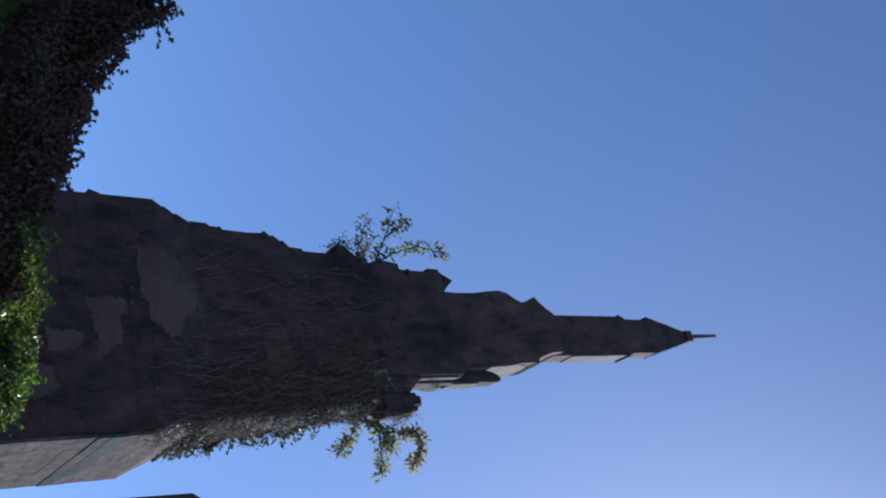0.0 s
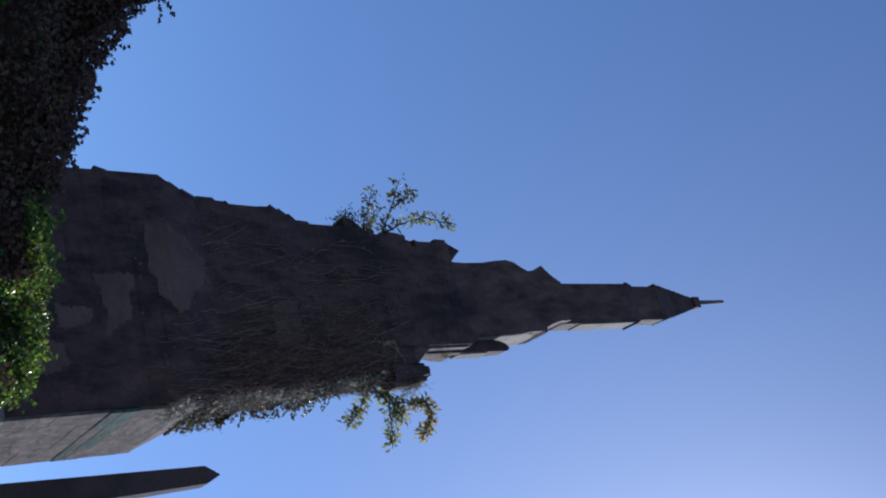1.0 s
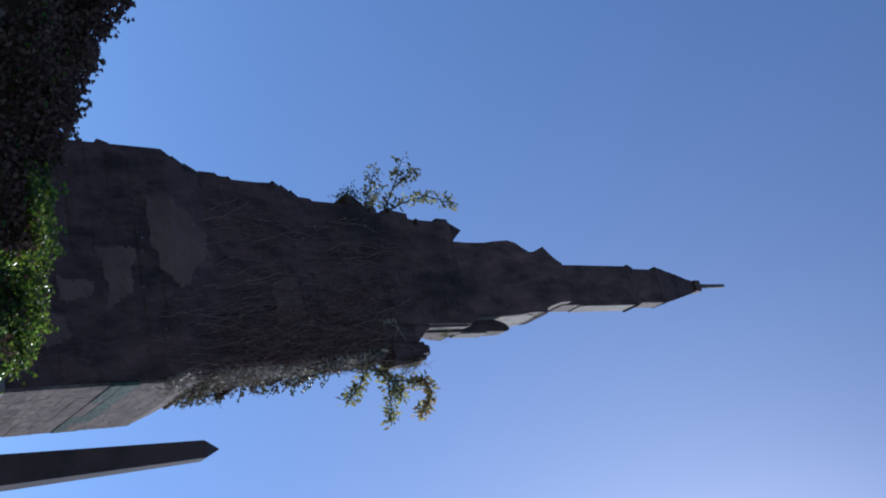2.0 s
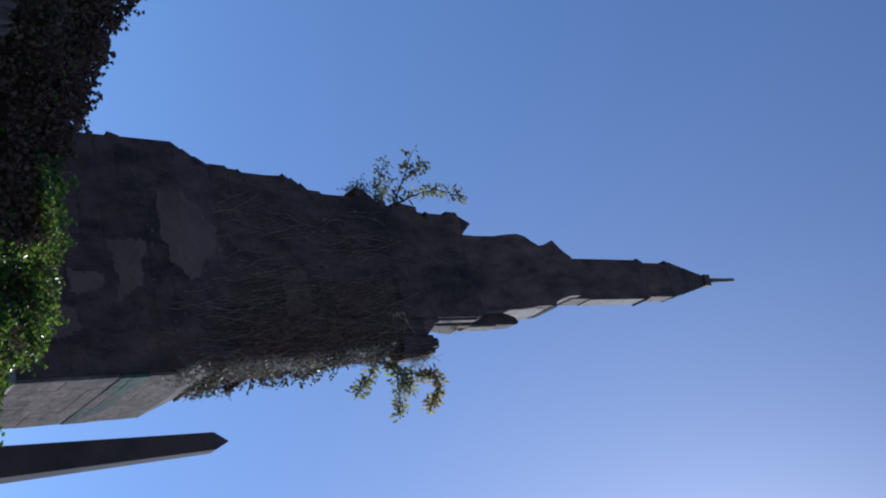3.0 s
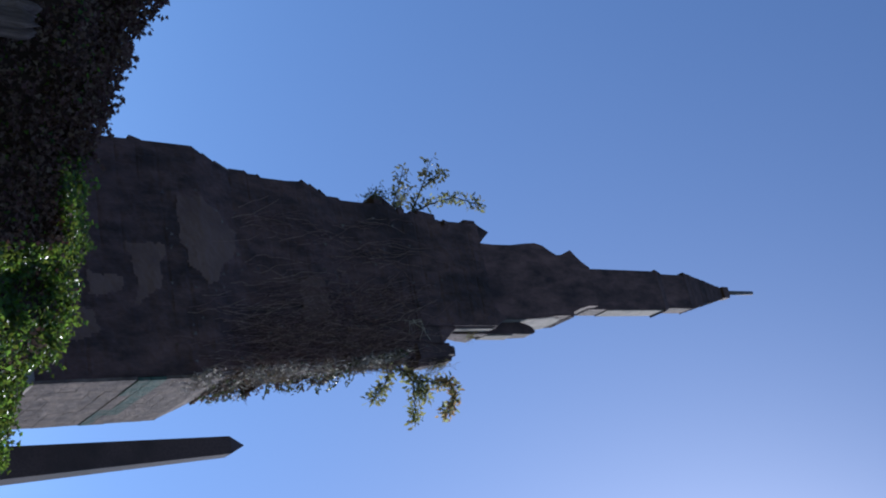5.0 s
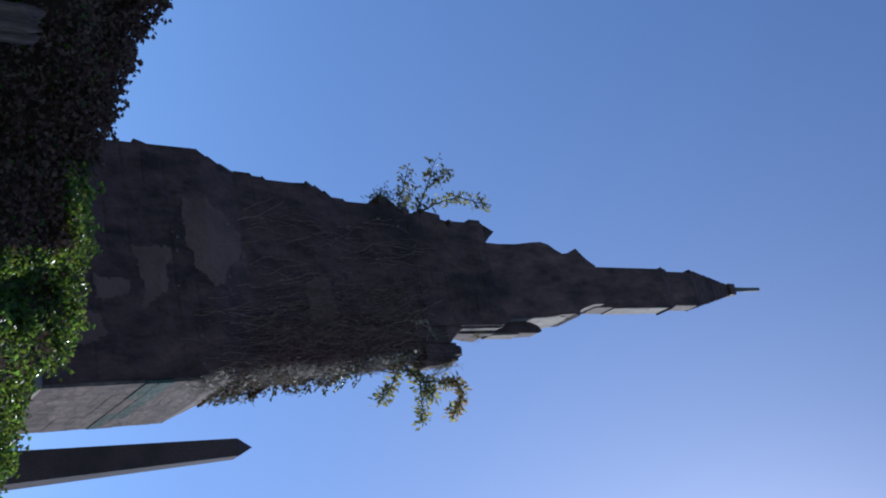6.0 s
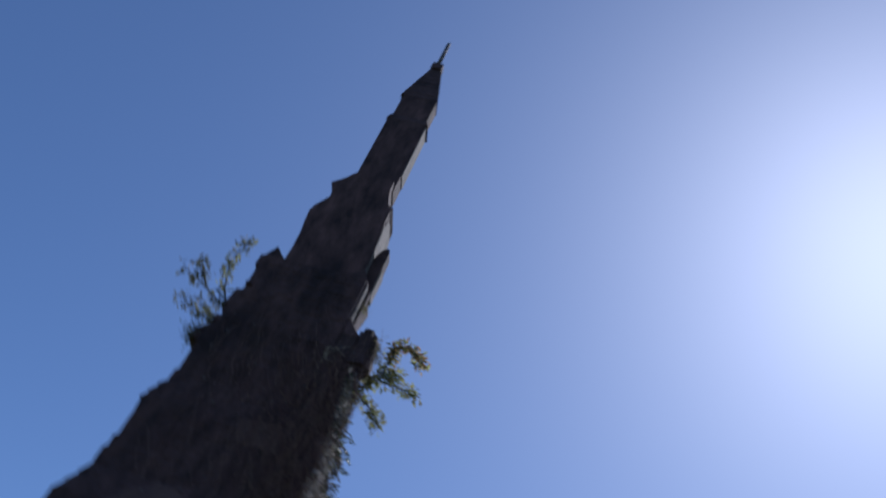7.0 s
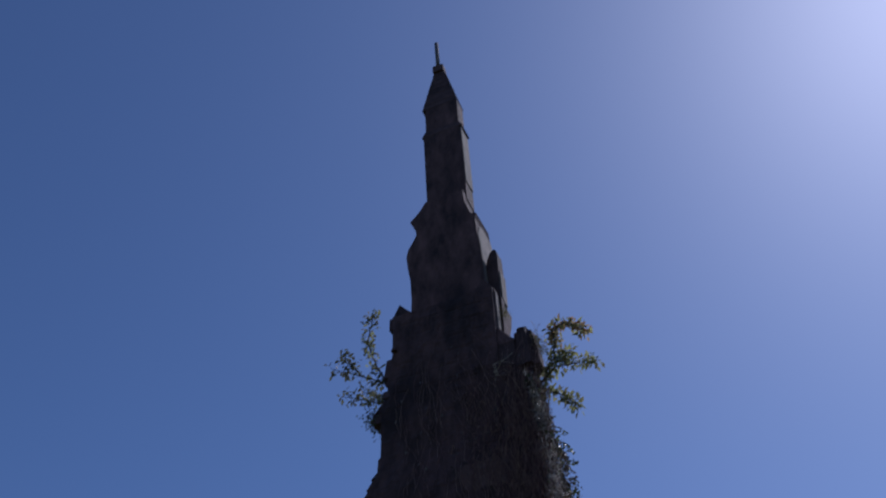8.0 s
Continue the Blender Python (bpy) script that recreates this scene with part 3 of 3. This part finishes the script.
def creeper():
    """Dead stems fanning over the front, a matted fringe and live ivy along the sunlit edge."""
    rnd = random.Random(21)
    v, f = [], []
    for i in range(1000):
        x, z = rnd.uniform(-2.3, -0.05), rnd.uniform(5.6, 9.9)
        if rnd.random() < 0.45:
            x = -abs(rnd.gauss(0, 0.45))
            z = rnd.uniform(6.2, 9.4)
        if z < (7.3 if x < -0.9 else 6.6) + rnd.gauss(0, 0.25):
            continue
        if x < -1.2 and rnd.random() < 0.6:
            continue
        lean = rnd.uniform(-0.35, 0.2)
        pts = []
        for k in range(rnd.randint(4, 10)):
            if z > 11.2 or x < -2.5 or x > 0.02:
                break
            pts.append((x, front(z) - rnd.uniform(0.06, 0.12), z))
            x += lean * 0.11 + rnd.uniform(-0.035, 0.035)
            z += rnd.uniform(0.06, 0.17)
            lean += rnd.uniform(-0.2, 0.2)
        if len(pts) > 2:
            tube(v, f, pts, rnd.uniform(0.0025, 0.0055), 0.002, 3)
    # dusty litter of twigs caught among the stems on the front
    for i in range(1300):
        z = rnd.uniform(7.4, 9.75)
        x = along([(7.3, -0.15), (8.5, -0.22), (9.7, -0.35)], z) - abs(rnd.gauss(0, 0.3 + 0.18 * (z - 7.4)))
        if noise.noise((x * 2.4, 1.0, z * 1.6)) < -0.12:
            continue
        p = Vector((x, front(z) - rnd.uniform(0.06, 0.11), z))
        q = p + Vector((rnd.gauss(0, 0.3), rnd.gauss(-0.1, 0.15), rnd.gauss(0.5, 0.6))).normalized() * rnd.uniform(0.04, 0.13)
        tube(v, f, [p, p.lerp(q, 0.5) + Vector((rnd.gauss(0, 0.012), 0, rnd.gauss(0, 0.012))), q], 0.004, 0.002, 3)
    ob = mesh_object("dead_creeper", v, f, STEM)
    ob.matrix_world = monument.matrix_world
    tagged(ob, "dead grey creeper stems fanning over the stonework", "creeper", kind="stuff")
    v, f = [], []
    # matted fringe of twigs on the edge
    for i in range(4200):
        t = rnd.random()
        z = 6.15 + 3.45 * t ** 1.35
        edge = along([(6.3, 0.02), (7.3, -0.06), (8.5, -0.14), (9.6, -0.3)], z)
        tangle = noise.noise((z * 3.1, 7.0, 1.5)) + 0.5 * noise.noise((z * 9.0, 2.0, 1.5))
        if rnd.random() < 0.5:
            if rnd.random() < (0.85 if z < 7.0 else 0.45) - 1.3 * tangle:
                continue
            # the mat bulges out round the corner
            p = Vector((edge + rnd.uniform(0.03, 0.17), front(z) + rnd.uniform(-0.45, 0.02), z))
        else:
            deep = front(z) + rnd.random() ** 1.5 * (along(BACK, z) - front(z))
            lump = noise.noise((z * 2.6, deep * 2.6, 5.0))
            if rnd.random() < 0.7 - 1.5 * lump:
                continue
            p = Vector((edge + rnd.uniform(0.0, 0.06) + 0.06 * max(0.0, lump), deep, z))
        if bare(p, rnd):
            continue
        way = Vector((rnd.gauss(0.0, 0.4), rnd.gauss(-0.2, 0.5), rnd.gauss(0.2, 0.7))).normalized()
        q = p + way * rnd.uniform(0.05, 0.16)
        tube(v, f, [p, p.lerp(q, 0.5) + Vector((rnd.gauss(0, 0.015), 0, rnd.gauss(0, 0.015))), q], rnd.choice((0.004, 0.005, 0.007)), 0.002, 3)
    # old stem bent over the corbel
    for k in range(7):
        x0, z0 = -0.72 + rnd.uniform(-0.1, 0.1), 9.82 + rnd.uniform(-0.14, 0.22)
        pts = [(x0, front(z0) - 0.08, z0), (x0 + 0.05, front(z0) - 0.16, z0 + 0.12), (x0 + 0.16, front(z0) - 0.15, z0 + 0.16 + rnd.uniform(-0.06, 0.06)), (x0 + 0.32, front(z0) - 0.08, z0 + 0.22 + rnd.uniform(-0.1, 0.1))]
        tube(v, f, [Vector(q) + Vector((rnd.gauss(0, 0.03), rnd.gauss(0, 0.03), rnd.gauss(0, 0.04))) for q in pts[:rnd.randint(3, 4)]], rnd.uniform(0.005, 0.011), 0.003, 5)
    ob = mesh_object("twig_mat", v, f, LIT_TWIG)
    ob.matrix_world = monument.matrix_world
    tagged(ob, "matted dry twigs along the monument's edge, sunlight put into their pale colour", "twigs", kind="stuff")

    v, f, dv, df = [], [], [], []
    for i in range(4000):
        t = rnd.random() ** 0.8
        z = 6.35 + 3.45 * t ** 1.2
        edge = along([(6.3, 0.02), (7.3, -0.04), (8.5, -0.12), (9.8, -0.3)], z)
        clump = noise.noise((z * 2.3, 3.0, 0.5))
        on_side = False
        if rnd.random() < 0.35:
            p = Vector((edge + rnd.uniform(-0.05, 0.06), front(z) + rnd.uniform(-0.14, 0.1), z))
            if rnd.random() < 0.5 - clump:
                continue
        else:
            deep = front(z) + rnd.random() * (along(BACK, z) - front(z))
            lump = noise.noise((z * 2.6, deep * 2.6, 5.0))
            if rnd.random() < 0.3 - 1.5 * lump:
                continue
            on_side = True
            p = Vector((edge + rnd.uniform(-0.08, 0.04) + 0.1 * max(0.0, lump), deep, z))
        if bare(p, rnd):
            continue
        if z > 8.3 and z < 8.75:
            p.x += 0.1 * rnd.random()
        dry = rnd.random() < (0.5 if z > 8.15 else 0.72)
        leaf(dv if dry else v, df if dry else f, p, Vector((rnd.gauss(0.2, 0.6), rnd.gauss(-0.3, 0.5), rnd.gauss(-0.3, 0.6))), Vector((rnd.gauss(0.4, 0.5), rnd.gauss(-0.4, 0.5), 0.6)), rnd.uniform(0.035, 0.065), IVY_SHAPE)
    # small leafy shoots that trail off the edge
    for i in range(16):
        z = rnd.uniform(7.1, 9.3)
        edge = along([(6.3, 0.02), (7.3, -0.04), (8.5, -0.12), (9.8, -0.3)], z)
        p = Vector((edge, front(z) + rnd.uniform(0.2, 0.95) * (along(BACK, z) - front(z)), z))
        way = Vector((rnd.uniform(0.5, 1.0), rnd.gauss(0, 0.4), rnd.uniform(-0.6, 0.5))).normalized()
        pts = [p.copy()]
        for k in range(rnd.randint(3, 6)):
            p = p + way * 0.045
            way = (way + Vector((rnd.gauss(0, 0.25), rnd.gauss(0, 0.25), -0.15))).normalized()
            pts.append(p.copy())
            for q in range(2):
                leaf(v, f, p, Vector((rnd.uniform(-1, 1), rnd.uniform(-1, 1), rnd.uniform(-0.8, 0.3))), Vector((rnd.gauss(0, 0.5), -0.6, 0.6)), rnd.uniform(0.03, 0.06), IVY_SHAPE)
        tube(v, f, pts, 0.004, 0.002, 3)
    # sparse leaves strewn over the front
    for i in range(90):
        z = rnd.uniform(6.2, 11.0)
        p = Vector((rnd.uniform(-2.4, -0.1), front(z) - 0.1, z))
        leaf(dv, df, p, Vector((rnd.gauss(0, 0.6), -0.2, rnd.gauss(-0.5, 0.5))), Vector((rnd.gauss(0, 0.4), -1, 0.5)), rnd.uniform(0.03, 0.05), IVY_SHAPE)
    # tuft at the corbel's corner
    for i in range(260):
        p = Vector((-2.76 + rnd.gauss(0, 0.06), 0.3 + rnd.uniform(-0.1, 0.4), 9.8 + rnd.gauss(0, 0.09)))
        leaf(v, f, p, Vector((rnd.gauss(-0.4, 0.5), rnd.gauss(0, 0.5), rnd.gauss(0, 0.6))), Vector((0, -0.5, 1)), rnd.uniform(0.03, 0.05), IVY_SHAPE)
    ob = mesh_object("clinging_ivy", v, f, OLDIVY)
    ob.matrix_world = monument.matrix_world
    tagged(ob, "green ivy clinging to the sunlit edge of the monument", "ivy", kind="stuff")
    ob = mesh_object("withered_ivy", dv, df, DRYLEAF)
    ob.matrix_world = monument.matrix_world
    tagged(ob, "dry tan ivy leaves on the monument's sunlit edge", "ivy", kind="stuff")


creeper()


def grass_tuft(x, y, z, spread, count, length, seed, out=(0.5, 0, 0.6)):
    rnd = random.Random(seed)
    v, f = [], []
    for i in range(count):
        p = Vector((x + rnd.gauss(0, spread), y + rnd.gauss(0, spread), z + rnd.gauss(0, spread * 1.5)))
        way = (Vector(out) + Vector((rnd.gauss(0, 0.5), rnd.gauss(0, 0.5), rnd.gauss(0, 0.4)))).normalized()
        n = length * rnd.uniform(0.5, 1.2)
        side = way.orthogonal().normalized() * 0.006
        mid = p + way * n * 0.6
        end = p + way * n + Vector((0, 0, -0.25 * n))
        s = len(v)
        v.extend([p - side, p + side, mid + side * 0.7, mid - side * 0.7, end])
        f.extend([(s, s + 1, s + 2, s + 3), (s + 3, s + 2, s + 4)])
    ob = mesh_object("grass_tuft", v, f, DRY)
    ob.matrix_world = monument.matrix_world
    tagged(ob, "tuft of dry yellow-green grass rooted in a stone joint", "grass", kind="stuff")


grass_tuft(-0.2, 0.52, 10.38, 0.06, 420, 0.14, 31, (0.8, -0.1, 0.1))
grass_tuft(-0.64, 0.6, 11.22, 0.035, 70, 0.12, 32, (0.9, -0.1, 0.0))


# ---- dead stump in front of the ivy ----
def dead_stump(x, y):
    thing = new("dead_tree_stump")
    thing.location = (x, y, 0)
    tagged(thing, "weathered grey dead tree stump standing before dark ivy", "tree stump")
    verts, faces, n = [], [], 64
    rings = [(0.0, 0.21), (1.8, 0.19), (2.9, 0.17), (3.2, 0.165), (3.45, 0.172), (3.6, 0.16), (3.68, 0.166), (3.75, 0.15), (3.79, 0.12), (3.74, 0.05)]
    for z, r in rings:
        for k in range(n):
            a = 2 * math.pi * k / n
            q = r + 0.026 * noise.noise((math.cos(a) * 4, math.sin(a) * 4, z * 0.6)) - 0.03 * max(0.0, noise.noise((math.cos(a) * 9, math.sin(a) * 9, z * 0.5)) - 0.1) + 0.01 * noise.noise((math.cos(a) * 22, math.sin(a) * 22, z * 3))
            verts.append((q * math.cos(a), q * math.sin(a), z + (0.13 * noise.noise((math.cos(a) * 3, math.sin(a) * 3, 5)) + 0.04 * noise.noise((math.cos(a) * 11, math.sin(a) * 11, 5)) if z > 3.6 else 0)))
    for i in range(len(rings) - 1):
        for k in range(n):
            a, b = i * n + k, i * n + (k + 1) % n
            faces.append((a, b, b + n, a + n))
    faces.append(tuple(range((len(rings) - 1) * n, len(rings) * n)))
    mesh_object("trunk", verts, faces, DEADWOOD, thing)
    for k in range(5):
        a = 2 * math.pi * k / 5 + 0.3
        v, f = [], []
        tube(v, f, [(0.1 * math.cos(a), 0.1 * math.sin(a), 0.35), (0.28 * math.cos(a), 0.28 * math.sin(a), 0.1), (0.55 * math.cos(a), 0.55 * math.sin(a), -0.04)], 0.1, 0.03, 7)
        mesh_object("root", v, f, DEADWOOD, thing)


dead_stump(-1.68, 8.6)


# ---- masonry, last ----
def block_mesh(seed):
    """A unit block with a worn, bumpy outer face towards -y."""
    rnd = random.Random(seed)
    nx, nz, verts, faces = 6, 3, [], []
    for k in range(nz + 1):
        for i in range(nx + 1):
            rim = i in (0, nx) or k in (0, nz)
            y = 0.02 if rim else 0.12 * noise.noise((i * 0.7 + seed * 9.1, k * 0.9, 3.0)) + rnd.uniform(-0.05, 0.05)
            jog = 0 if rim else rnd.uniform(-0.04, 0.04)
            verts.append((i / nx - 0.5 + jog, y, k / nz - 0.5 + jog))
    for k in range(nz):
        for i in range(nx):
            a = k * (nx + 1) + i
            faces.append((a, a + 1, a + nx + 2, a + nx + 1))
    corners = [0, nx, (nx + 1) * (nz + 1) - 1, (nx + 1) * nz]
    start = len(verts)
    verts += [(verts[c][0], 1.0, verts[c][2]) for c in corners]
    edges = [list(range(nx + 1)), [nx + k * (nx + 1) for k in range(nz + 1)], [(nx + 1) * nz + i for i in range(nx, -1, -1)], [k * (nx + 1) for k in range(nz, -1, -1)]]
    for e, edge in enumerate(edges):
        faces.append((start + e, start + (e + 1) % 4, *edge[::-1]))
    return verts, faces


BLOCKS = {}
for mat in (WALL, GREEN):
    BLOCKS[mat.name] = []
    for i in range(8):
        me = bpy.data.meshes.new("stone_block")
        verts, faces = block_mesh(i * 7 + 1)
        me.from_pydata(verts, [], faces)
        me.materials.append(mat)
        BLOCKS[mat.name].append(me)


def lay(rnd, mat, x, y, z, long, high, turn=0.0, deep=0.04):
    ob = new("stone", rnd.choice(BLOCKS[mat.name]))
    ob.parent = monument
    ob.matrix_basis = pose(x, y, z, 0, 0, turn) @ Matrix.Diagonal((long, deep, high, 1))


def courses():
    rnd = random.Random(77)
    z = 4.6
    # sunlit side, its light carried by the lighter stone colour
    while z < 6.72:
        high = min(rnd.uniform(0.14, 0.23), 6.74 - z)
        y = -0.085
        while y < 2.1:
            long = min(rnd.uniform(0.35, 0.75), 2.12 - y)
            if 2.12 - y - long < 0.15:
                long = 2.12 - y
            mid = z + high / 2
            green = 0.85 if 5.74 < mid < 6.0 else 0.12 if 5.3 < mid < 6.4 else 0.0
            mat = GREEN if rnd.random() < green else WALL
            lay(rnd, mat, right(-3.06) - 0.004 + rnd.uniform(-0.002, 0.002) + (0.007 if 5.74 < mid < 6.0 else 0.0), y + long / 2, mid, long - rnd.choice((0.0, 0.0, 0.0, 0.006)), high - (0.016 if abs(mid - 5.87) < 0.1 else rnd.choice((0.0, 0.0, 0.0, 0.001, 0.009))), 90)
            y += long
        z += high


courses()
